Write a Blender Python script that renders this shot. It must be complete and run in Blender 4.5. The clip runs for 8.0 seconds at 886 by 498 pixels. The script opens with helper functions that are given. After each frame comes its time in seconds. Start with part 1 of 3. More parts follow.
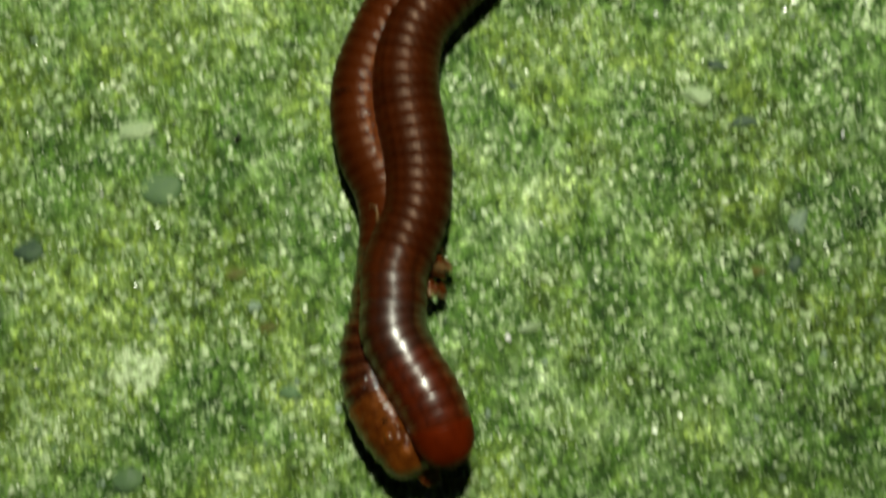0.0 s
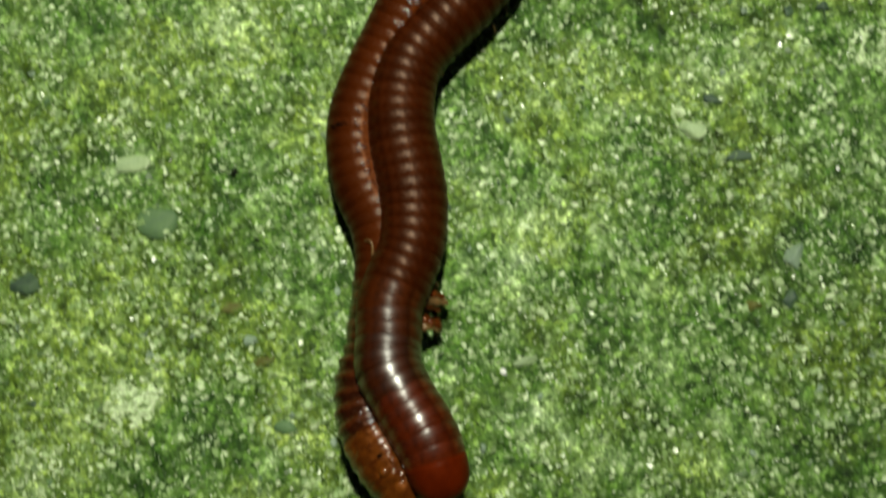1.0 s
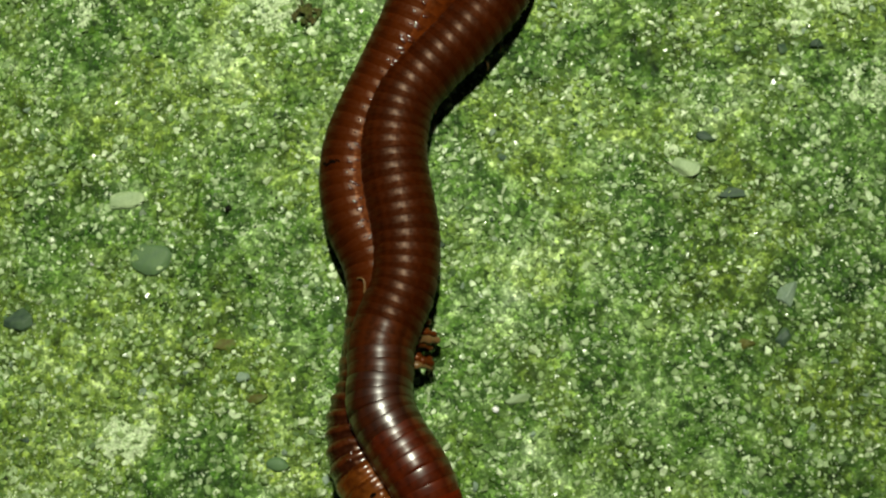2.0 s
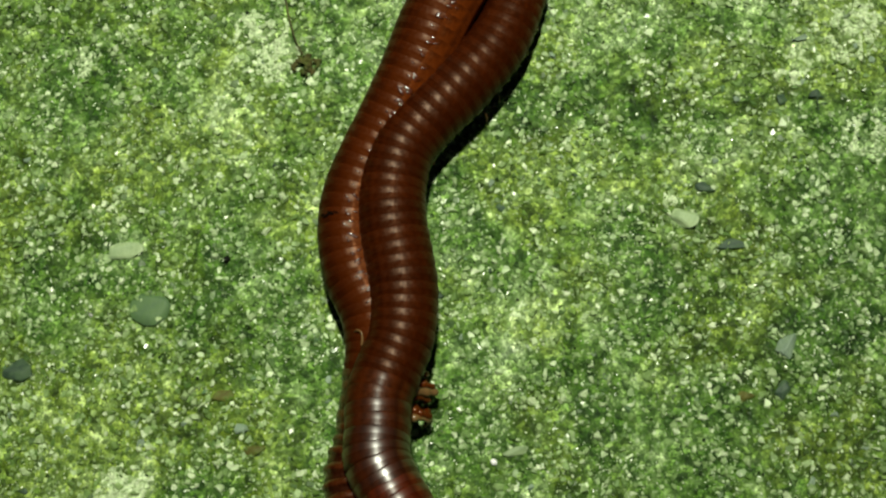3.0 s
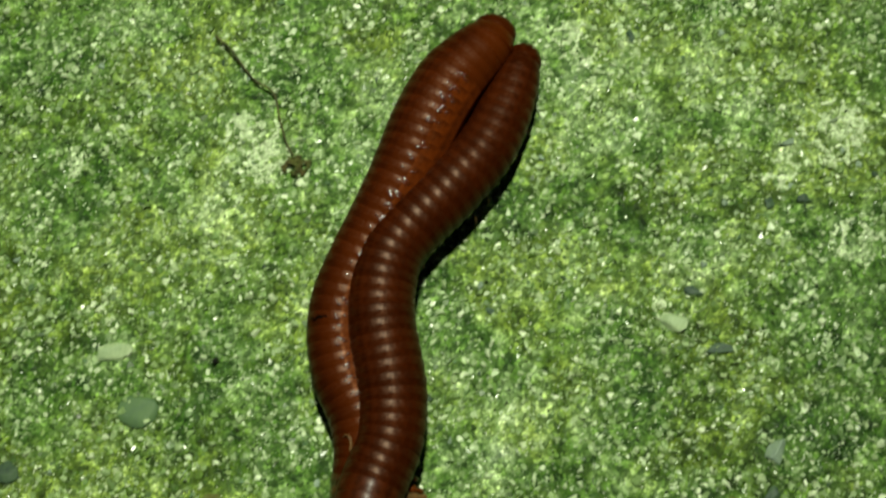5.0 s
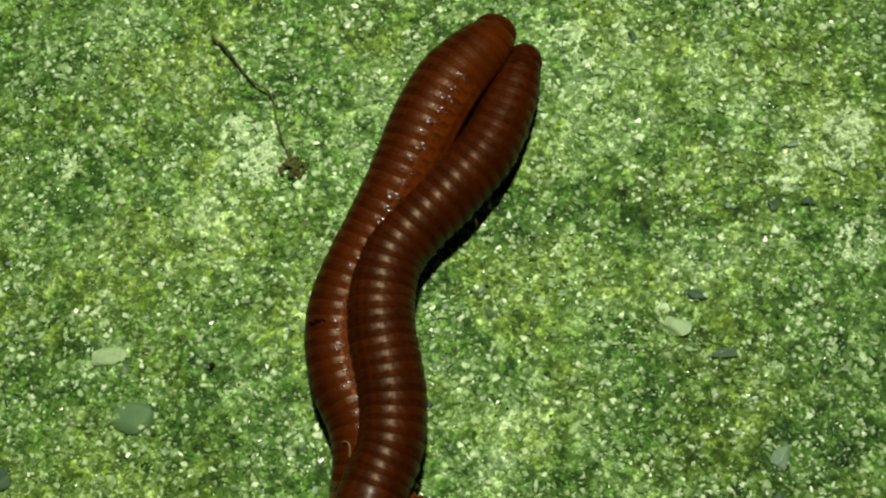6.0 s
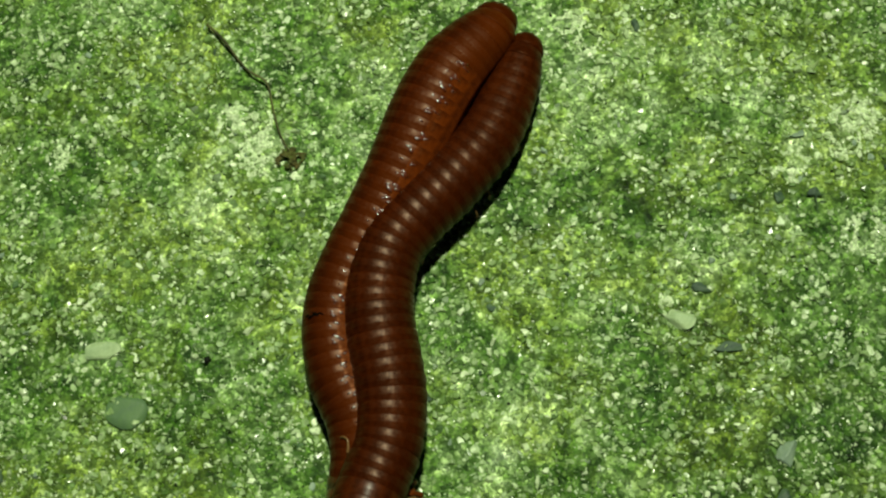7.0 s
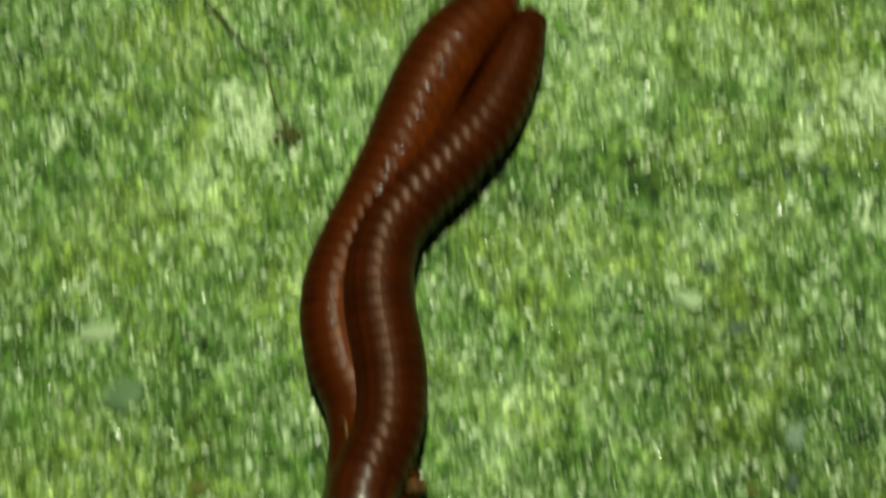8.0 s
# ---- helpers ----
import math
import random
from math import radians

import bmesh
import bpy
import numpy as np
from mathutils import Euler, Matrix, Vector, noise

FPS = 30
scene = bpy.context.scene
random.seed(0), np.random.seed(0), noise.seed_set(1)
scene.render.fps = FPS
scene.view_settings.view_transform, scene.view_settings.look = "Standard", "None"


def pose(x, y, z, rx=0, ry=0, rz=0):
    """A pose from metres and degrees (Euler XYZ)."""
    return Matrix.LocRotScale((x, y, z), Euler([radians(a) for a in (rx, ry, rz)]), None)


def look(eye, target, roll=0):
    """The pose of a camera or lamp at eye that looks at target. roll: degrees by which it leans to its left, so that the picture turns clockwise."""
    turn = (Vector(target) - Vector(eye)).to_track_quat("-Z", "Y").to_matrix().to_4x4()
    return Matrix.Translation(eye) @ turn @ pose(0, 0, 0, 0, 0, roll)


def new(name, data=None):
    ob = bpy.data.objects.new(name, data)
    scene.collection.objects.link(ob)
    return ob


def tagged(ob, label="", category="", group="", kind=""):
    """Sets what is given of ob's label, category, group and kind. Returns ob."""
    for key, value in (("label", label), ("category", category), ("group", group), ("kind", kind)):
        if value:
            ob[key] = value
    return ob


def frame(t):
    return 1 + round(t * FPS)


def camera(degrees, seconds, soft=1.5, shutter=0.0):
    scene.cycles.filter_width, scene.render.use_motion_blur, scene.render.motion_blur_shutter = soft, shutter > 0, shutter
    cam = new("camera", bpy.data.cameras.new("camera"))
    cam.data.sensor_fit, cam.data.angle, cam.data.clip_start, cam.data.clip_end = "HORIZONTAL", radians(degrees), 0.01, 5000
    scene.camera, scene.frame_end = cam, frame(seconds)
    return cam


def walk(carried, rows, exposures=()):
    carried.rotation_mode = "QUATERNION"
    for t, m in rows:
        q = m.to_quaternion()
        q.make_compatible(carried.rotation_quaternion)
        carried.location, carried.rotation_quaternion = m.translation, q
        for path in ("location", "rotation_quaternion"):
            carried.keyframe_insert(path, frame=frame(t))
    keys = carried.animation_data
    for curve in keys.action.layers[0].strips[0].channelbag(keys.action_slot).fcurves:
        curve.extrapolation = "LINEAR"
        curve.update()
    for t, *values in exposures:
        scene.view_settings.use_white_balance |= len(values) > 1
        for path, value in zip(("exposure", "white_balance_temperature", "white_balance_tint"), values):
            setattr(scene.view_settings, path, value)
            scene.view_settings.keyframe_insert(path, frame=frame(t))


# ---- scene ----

# All lengths below in millimetres are turned to metres with MM.
MM = 0.001

# ---------------------------------------------------------------- camera
cam = camera(32.0, 8.0, soft=2.3, shutter=0.5)
PATH = [
    (0.0, 0.0, 0.0, 0.12, 10.478, 4.043, 0.371),
    (0.5, 0.00044, 0.00049, 0.12009, 10.873, 4.152, 0.418),
    (1.0, 0.00081, 0.00081, 0.12018, 11.355, 4.241, 0.444),
    (1.5, 0.00146, 0.00131, 0.12026, 11.822, 4.443, 0.537),
    (3.0, 0.00362, 0.00447, 0.12055, 12.945, 5.182, 0.762),
    (3.5, 0.00395, 0.0053, 0.12069, 13.495, 5.223, 0.834),
    (4.0, 0.00415, 0.00604, 0.12088, 14.097, 5.195, 0.92),
    (4.5, 0.00406, 0.00679, 0.12102, 14.717, 5.055, 0.895),
    (5.0, 0.00372, 0.00763, 0.12147, 15.244, 4.786, 0.834),
    (6.5, 0.00221, 0.00829, 0.11871, 15.375, 4.185, 0.683),
    (7.0, 0.00212, 0.00838, 0.1176, 15.199, 4.193, 0.683),
    (7.5, 0.0026, 0.00867, 0.11643, 14.822, 4.498, 0.694),
    (8.0, 0.00333, 0.00917, 0.11505, 14.382, 4.929, 0.716),
]
EXPOSURES = [(0.0, 0.03, 6500, 10), (4.5, 0.0, 6500, 7), (8.0, 0.0, 6750, -2)]
# short trembles of the hand: seconds, degrees of nod and of sideways turn within one thirtieth of a second
TREMBLES = [(0.0, 0.32, 0.05), (0.5, 0.26, -0.06), (1.0, 0.18, 0.05), (1.5, 0.06, 0.02), (4.5, 0.28, 0.08), (5.0, 0.09, -0.04), (7.5, 0.15, 0.08), (8.0, 0.62, 0.06)]


def path_rows():
    """The slow path, with the trembles laid over it."""
    at = [p[0] for p in PATH]

    def slow(t, nod=0.0, turn=0.0):
        x, y, z, rx, ry, rz = (float(np.interp(t, at, [p[k] for p in PATH])) for k in range(1, 7))
        return t, pose(x, y, z, rx + nod, ry + turn, rz)

    rows = {p[0]: slow(p[0]) for p in PATH}
    for t, nod, turn in TREMBLES:
        for step, share in ((-3, 0), (-1, -1), (1, 1), (3, 0)):
            when = t + step / FPS
            if 0 <= when <= 8.0:
                rows[when] = slow(when, nod * share, turn * share)
    return [rows[t] for t in sorted(rows)]


walk(cam, path_rows(), EXPOSURES)

# ---------------------------------------------------------------- light: night, one hand torch
world = bpy.data.worlds.new("night_sky")
scene.world = world
world.use_nodes = True
world.node_tree.nodes["Background"].inputs["Color"].default_value = (0.55, 0.7, 1.0, 1)
world.node_tree.nodes["Background"].inputs["Strength"].default_value = 0.0075

torch = bpy.data.lights.new("torch", "SPOT")
torch.shadow_soft_size = 0.016
torch.spot_size, torch.spot_blend = radians(27), 1.0
torch.energy = 9.7
torch.color = (0.98, 1.0, 0.80)
torch_ob = new("torch", torch)
torch_ob.matrix_world = look((0.026, 0.162, 0.420), (-0.016, 0.048, 0))


# ---------------------------------------------------------------- helpers
def part(name, bm, mats, parent, label=""):
    """One mesh object from a bmesh, under a thing or a part."""
    me = bpy.data.meshes.new(name)
    bm.to_mesh(me)
    bm.free()
    for m in mats if isinstance(mats, (list, tuple)) else [mats]:
        me.materials.append(m)
    ob = new(name, me)
    ob.parent = parent
    return tagged(ob, label)


def smooth(bm):
    for fc in bm.faces:
        fc.smooth = True
    return bm


def tree_of(name):
    mat = bpy.data.materials.new(name)
    mat.use_nodes = True
    nt = mat.node_tree
    return mat, nt, nt.nodes["Principled BSDF"]


def node(nt, kind, **values):
    n = nt.nodes.new(kind)
    for key, value in values.items():
        n.inputs[key.replace("_", " ")].default_value = value
    return n


def ramp(nt, source, stops, constant=False):
    r = nt.nodes.new("ShaderNodeValToRGB")
    r.color_ramp.interpolation = "CONSTANT" if constant else "LINEAR"
    while len(r.color_ramp.elements) < len(stops):
        r.color_ramp.elements.new(0.5)
    for e, (at, colour) in zip(r.color_ramp.elements, stops):
        e.position, e.color = at, (*colour, 1)
    nt.links.new(source, r.inputs["Fac"])
    return r.outputs["Color"]


def noise_of(nt, coords, scale, detail=4.0, rough=0.6):
    n = node(nt, "ShaderNodeTexNoise", Scale=scale, Detail=detail, Roughness=rough)
    nt.links.new(coords, n.inputs["Vector"])
    return n.outputs["Fac"]


def mixed(nt, fac, a, b, blend="MIX"):
    m = nt.nodes.new("ShaderNodeMix")
    m.data_type, m.blend_type = "RGBA", blend
    for value, slot in ((fac, 0), (a, 6), (b, 7)):
        if isinstance(value, (int, float)):
            m.inputs[slot].default_value = value
        elif isinstance(value, tuple):
            m.inputs[slot].default_value = (*value, 1)
        else:
            nt.links.new(value, m.inputs[slot])
    return m.outputs[2]


def bumped(nt, bsdf, height, strength, distance):
    b = node(nt, "ShaderNodeBump", Strength=strength, Distance=distance)
    nt.links.new(height, b.inputs["Height"])
    nt.links.new(b.outputs["Normal"], bsdf.inputs["Normal"])


# ---------------------------------------------------------------- materials
FILM = (0.915, 1.0, 0.73)  # the thin green film that tints all that lies long on the slab


def summed(nt, *terms):
    """Sum of (socket, factor) terms."""
    total = None
    for socket, factor in terms:
        m = nt.nodes.new("ShaderNodeMath")
        m.operation = "MULTIPLY_ADD"
        nt.links.new(socket, m.inputs[0])
        m.inputs[1].default_value = factor
        if total is None:
            m.inputs[2].default_value = 0.0
        else:
            nt.links.new(total, m.inputs[2])
        total = m.outputs["Value"]
    return total


def algae_tones(nt, at):
    """Dark green, fresh green and pale worn tones in patches at four scales, and where the film is worn, yellowed or
    thick, with uneven torch light painted in.
    """
    cover = nt.nodes.new("ShaderNodeAttribute")
    cover.attribute_name = "growth"
    worn_and_lit, yellowed, thick = nt.nodes.new("ShaderNodeSeparateColor").outputs
    nt.links.new(cover.outputs["Color"], worn_and_lit.node.inputs["Color"])
    broad = summed(nt, (noise_of(nt, at, 95, 5, 0.62), 1.0), (yellowed, 0.22))
    mid = summed(nt, (noise_of(nt, at, 560, 5, 0.62), 1.0), (worn_and_lit, 0.17), (yellowed, 0.045), (thick, -0.085))
    green = ramp(nt, mid, [(0.22, (0.008, 0.026, 0.003)), (0.38, (0.030, 0.080, 0.009)), (0.53, (0.096, 0.182, 0.042)), (0.68, (0.26, 0.36, 0.19)), (0.84, (0.50, 0.59, 0.46))])
    olive = ramp(nt, mid, [(0.22, (0.020, 0.040, 0.004)), (0.40, (0.075, 0.118, 0.014)), (0.56, (0.175, 0.250, 0.060)), (0.70, (0.32, 0.41, 0.20)), (0.84, (0.55, 0.63, 0.47))])
    both = mixed(nt, ramp(nt, broad, [(0.46, (0, 0, 0)), (0.60, (1, 1, 1))]), green, olive)
    worn = ramp(nt, noise_of(nt, at, 150, 6, 0.68), [(0.36, (0.60, 0.66, 0.45)), (0.48, (1.0, 1.02, 0.9)), (0.58, (1.35, 1.25, 1.5)), (0.68, (2.0, 1.7, 2.6))])
    wide = ramp(nt, noise_of(nt, at, 42, 4, 0.6), [(0.36, (0.72, 0.80, 0.68)), (0.50, (1, 1, 1)), (0.64, (1.32, 1.25, 1.35))])
    return mixed(nt, 0.4, mixed(nt, 0.4, both, worn, "MULTIPLY"), wide, "MULTIPLY")


def cells_of(nt, at, scale):
    """Random tone and distance of packed cells, slightly warped."""
    v = node(nt, "ShaderNodeTexVoronoi", Scale=scale, Randomness=1.0)
    wob = node(nt, "ShaderNodeTexNoise", Scale=scale * 1.3, Detail=2.0)
    nt.links.new(at, wob.inputs["Vector"])
    add = nt.nodes.new("ShaderNodeVectorMath")
    add.operation = "MULTIPLY_ADD"
    nt.links.new(wob.outputs["Color"], add.inputs[0])
    add.inputs[1].default_value = (0.9 / scale,) * 3
    nt.links.new(at, add.inputs[2])
    nt.links.new(add.outputs["Vector"], v.inputs["Vector"])
    split = nt.nodes.new("ShaderNodeSeparateColor")
    nt.links.new(v.outputs["Color"], split.inputs["Color"])
    return split.outputs["Red"], v.outputs["Distance"]


def algae_ground():
    """Concrete under a film of algae, its sand showing through grain by grain."""
    mat, nt, bsdf = tree_of("algae_on_concrete")
    at = nt.nodes.new("ShaderNodeTexCoord").outputs["Object"]
    fine = noise_of(nt, at, 2600, 4, 0.7)
    tone, far = cells_of(nt, at, 1900)
    tone2, far2 = cells_of(nt, at, 4300)
    base = algae_tones(nt, at)
    big = ramp(nt, tone, [(0.0, (0.30, 0.36, 0.30)), (0.45, (0.8, 0.85, 0.75)), (0.75, (1.25, 1.2, 1.2)), (1.0, (2.3, 2.1, 2.4))])
    small = ramp(nt, tone2, [(0.0, (0.45, 0.5, 0.45)), (0.6, (1, 1, 1)), (1.0, (1.8, 1.7, 1.8))])
    base = mixed(nt, 0.9, base, big, "MULTIPLY")
    base = mixed(nt, 0.8, base, small, "MULTIPLY")
    grain = ramp(nt, fine, [(0.30, (0.5, 0.55, 0.45)), (0.50, (1, 1, 1)), (0.70, (1.4, 1.4, 1.35))])
    nt.links.new(mixed(nt, 1.0, mixed(nt, 0.8, base, grain, "MULTIPLY"), FILM, "MULTIPLY"), bsdf.inputs["Base Color"])
    nt.links.new(ramp(nt, tone2, [(0.2, (0.75, 0.75, 0.75)), (0.8, (0.5, 0.5, 0.5)), (0.93, (0.2, 0.2, 0.2))]), bsdf.inputs["Roughness"])
    bsdf.inputs["Specular IOR Level"].default_value = 0.2
    low = nt.nodes.new("ShaderNodeMath")
    low.operation = "SUBTRACT"
    nt.links.new(fine, low.inputs[0])
    nt.links.new(far, low.inputs[1])
    bumped(nt, bsdf, low.outputs["Value"], 0.6, 0.0002)
    return mat


def island_grains(name, stops, rough, spread=0.2, coat=0.0, film=0.0, tint=FILM, gloss=0.2):
    """Loose crumbs or sand: each grain its own tone."""
    mat, nt, bsdf = tree_of(name)
    at = nt.nodes.new("ShaderNodeTexCoord").outputs["Object"]
    own = nt.nodes.new("ShaderNodeNewGeometry").outputs["Random Per Island"]
    base = ramp(nt, own, stops)
    if film:
        base = mixed(nt, film, base, algae_tones(nt, at))
    fine = noise_of(nt, at, 2200, 3, 0.6)
    tone = ramp(nt, fine, [(0.3, (1 - spread * 2,) * 3), (0.7, (1 + spread * 2,) * 3)])
    nt.links.new(mixed(nt, 1.0, mixed(nt, 1.0, base, tone, "MULTIPLY"), tint, "MULTIPLY"), bsdf.inputs["Base Color"])
    hashed = nt.nodes.new("ShaderNodeMath")
    hashed.operation = "MULTIPLY"
    nt.links.new(own, hashed.inputs[0])
    hashed.inputs[1].default_value = 173.0
    part_of = nt.nodes.new("ShaderNodeMath")
    part_of.operation = "FRACT"
    nt.links.new(hashed.outputs["Value"], part_of.inputs[0])
    nt.links.new(ramp(nt, part_of.outputs["Value"], [(0.0, (rough,) * 3), (0.92, (rough,) * 3), (0.95, (0.2,) * 3)]), bsdf.inputs["Roughness"])
    bsdf.inputs["Coat Weight"].default_value = coat
    bsdf.inputs["Coat Roughness"].default_value = 0.12
    bsdf.inputs["Specular IOR Level"].default_value = gloss
    bumped(nt, bsdf, fine, 0.4, 0.0001)
    return mat


def stone(name, dark, light, rough=0.6, scale=900, film=0.0, tint=FILM):
    mat, nt, bsdf = tree_of(name)
    at = nt.nodes.new("ShaderNodeTexCoord").outputs["Object"]
    n = noise_of(nt, at, scale, 5, 0.65)
    own = nt.nodes.new("ShaderNodeObjectInfo").outputs["Random"]
    tone = ramp(nt, own, [(0.0, (0.75, 0.75, 0.75)), (1.0, (1.2, 1.2, 1.2))])
    base = mixed(nt, 1.0, ramp(nt, n, [(0.35, dark), (0.65, light)]), tone, "MULTIPLY")
    if film:
        cover = ramp(nt, noise_of(nt, at, 1400, 5, 0.7), [(0.42, (film * 0.3,) * 3), (0.62, (film,) * 3)])
        base = mixed(nt, cover, base, (0.10, 0.19, 0.035))
    nt.links.new(mixed(nt, 1.0, base, tint, "MULTIPLY"), bsdf.inputs["Base Color"])
    bsdf.inputs["Roughness"].default_value = rough
    bsdf.inputs["Specular IOR Level"].default_value = 0.25
    bumped(nt, bsdf, n, 0.5, 0.0002)
    return mat


def cuticle(name, dark, light, rough, scale=700, coat=0.0, gloss=0.35, tint=(1, 1, 1), wax=0.24, lumps=0.0, film=1.5, flank=None):
    """Hard, waxy ring cuticle with fine lengthwise scratches."""
    mat, nt, bsdf = tree_of(name)
    at = nt.nodes.new("ShaderNodeTexCoord").outputs["Object"]
    blotch = noise_of(nt, at, scale, 4, 0.6)
    stretch = nt.nodes.new("ShaderNodeMapping")
    stretch.inputs["Scale"].default_value = (1, 1, 0.12)
    nt.links.new(at, stretch.inputs["Vector"])
    scratch = noise_of(nt, stretch.outputs["Vector"], 11000, 3, 0.6)
    own = nt.nodes.new("ShaderNodeObjectInfo").outputs["Random"]
    tone = ramp(nt, own, [(0.0, (0.82, 0.8, 0.8)), (1.0, (1.15, 1.15, 1.1))])
    base = mixed(nt, 1.0, ramp(nt, blotch, [(0.32, dark), (0.68, light)]), tone, "MULTIPLY")
    if flank:
        split = nt.nodes.new("ShaderNodeSeparateXYZ")
        nt.links.new(at, split.inputs["Vector"])
        down = nt.nodes.new("ShaderNodeMapRange")
        down.inputs["From Min"].default_value, down.inputs["From Max"].default_value = 0.0014, -0.0005
        nt.links.new(split.outputs["Y"], down.inputs["Value"])
        base = mixed(nt, down.outputs["Result"], base, mixed(nt, 0.5, flank, mixed(nt, 1.0, tone, flank, "MULTIPLY")))
    nt.links.new(base, bsdf.inputs["Base Color"])
    nt.links.new(ramp(nt, scratch, [(0.3, (rough - 0.05,) * 3), (0.7, (rough + 0.07,) * 3)]), bsdf.inputs["Roughness"])
    bsdf.inputs["Coat Weight"].default_value = coat
    bsdf.inputs["Coat Roughness"].default_value = wax
    bsdf.inputs["Coat IOR"].default_value = film
    dull = noise_of(nt, at, 1900, 4, 0.7)
    nt.links.new(ramp(nt, dull, [(0.34, (gloss * 0.25,) * 3), (0.66, (gloss * 1.8,) * 3)]), bsdf.inputs["Specular IOR Level"])
    bsdf.inputs["Specular Tint"].default_value = (*tint, 1)
    if lumps:
        bumped(nt, bsdf, noise_of(nt, at, 850, 2, 0.5), lumps, 0.0004)
    else:
        bumped(nt, bsdf, scratch, 0.30, 0.00006)
    return mat


GROUND = algae_ground()
CRUMBS = island_grains("algae_crumbs", [(0.0, (0.008, 0.028, 0.004)), (0.3, (0.032, 0.088, 0.012)), (0.5, (0.070, 0.130, 0.013)), (0.7, (0.11, 0.21, 0.035)), (0.88, (0.24, 0.37, 0.11)), (1.0, (0.42, 0.54, 0.26))], 0.6, film=0.45)
SAND = island_grains("quartz_sand", [(0.0, (0.040, 0.085, 0.024)), (0.25, (0.12, 0.205, 0.07)), (0.5, (0.26, 0.36, 0.18)), (0.72, (0.40, 0.50, 0.33)), (0.9, (0.60, 0.68, 0.54)), (1.0, (0.84, 0.88, 0.80))], 0.45, 0.16, 0.06, film=0.14, gloss=0.3)
GRAIN = island_grains("coarse_sand", [(0.0, (0.05, 0.10, 0.025)), (0.25, (0.17, 0.26, 0.11)), (0.6, (0.33, 0.42, 0.25)), (0.88, (0.52, 0.60, 0.45)), (1.0, (0.80, 0.85, 0.76))], 0.4, 0.10, 0.10, film=0.3, gloss=0.35)
GLITTER = island_grains("glint_splinters", [(0.0, (0.45, 0.55, 0.38)), (0.5, (0.70, 0.78, 0.62)), (1.0, (0.90, 0.92, 0.86))], 0.22, 0.1, 0.5, tint=(0.95, 1.0, 0.85), gloss=0.6)
PIT_SHADE = island_grains("pit_shade_specks", [(0.0, (0.006, 0.012, 0.003)), (0.6, (0.014, 0.034, 0.006)), (1.0, (0.030, 0.060, 0.010))], 0.7)
LICHEN = island_grains("lichen_crust", [(0.0, (0.38, 0.46, 0.33)), (0.5, (0.57, 0.64, 0.51)), (1.0, (0.74, 0.79, 0.69))], 0.75, 0.15)
GREY_GREEN = stone("grey_green_stone", (0.105, 0.175, 0.115), (0.14, 0.215, 0.145), 0.55, 500, 0.35)
PALE_STONE = stone("pale_stone", (0.27, 0.36, 0.22), (0.52, 0.60, 0.44), 0.5, film=0.6)
CLEAN_STONE = stone("clean_pale_stone", (0.30, 0.38, 0.27), (0.50, 0.57, 0.44), 0.5, film=0.3)
GREY_STONE = stone("grey_stone", (0.20, 0.26, 0.22), (0.33, 0.40, 0.34), 0.5, film=0.35, tint=(0.95, 1.0, 0.9))
DARK_STONE = stone("dark_stone", (0.026, 0.045, 0.040), (0.060, 0.090, 0.075), 0.55, film=0.3, tint=(0.95, 1.0, 0.9))
BROWN_STONE = stone("brown_stone", (0.10, 0.065, 0.022), (0.17, 0.11, 0.04), 0.6, film=0.6)
BLACK_BIT = stone("black_crumb", (0.004, 0.004, 0.004), (0.012, 0.012, 0.012), 0.6)
WHITE_QUARTZ = stone("white_quartz", (0.86, 0.86, 0.84), (0.93, 0.93, 0.92), 0.28, tint=(1, 1, 1))
BARK = stone("bark_crumb", (0.030, 0.020, 0.008), (0.095, 0.060, 0.024), 0.8, 1500, film=0.35)
WHITE_QUARTZ.node_tree.nodes["Principled BSDF"].inputs["Specular IOR Level"].default_value = 1.0
ROOT = stone("root_fibre", (0.03, 0.03, 0.014), (0.16, 0.15, 0.06), 0.6, 300)
RING_DARK = cuticle("ring_front_cuticle", (0.019, 0.0031, 0.0004), (0.040, 0.0068, 0.0006), 0.44, 1500, gloss=0.08, tint=(1.0, 0.5, 0.28), flank=(0.038, 0.0064, 0.0006))
RING_RED = cuticle("ring_rear_cuticle", (0.020, 0.0033, 0.0004), (0.045, 0.0077, 0.0007), 0.40, 1500, coat=0.04, gloss=0.19, tint=(1.0, 0.64, 0.43), wax=0.30, flank=(0.040, 0.0068, 0.0006))
SIDE_DARK = cuticle("side_ring_cuticle_dark", (0.020, 0.0033, 0.0004), (0.044, 0.0075, 0.0007), 0.44, 1500, gloss=0.08, tint=(1.0, 0.5, 0.28), flank=(0.056, 0.0100, 0.0007))
SIDE_RED = cuticle("side_ring_cuticle_red", (0.022, 0.0036, 0.0005), (0.051, 0.0085, 0.0008), 0.40, 1500, coat=0.03, gloss=0.18, tint=(1.0, 0.66, 0.45), wax=0.28, flank=(0.062, 0.0110, 0.0008))
BELLY = cuticle("belly_cuticle", (0.046, 0.0080, 0.0008), (0.112, 0.0205, 0.0018), 0.42, 1100, coat=0.12, gloss=0.4, tint=(1.0, 0.4, 0.15), wax=0.22, lumps=0.35)
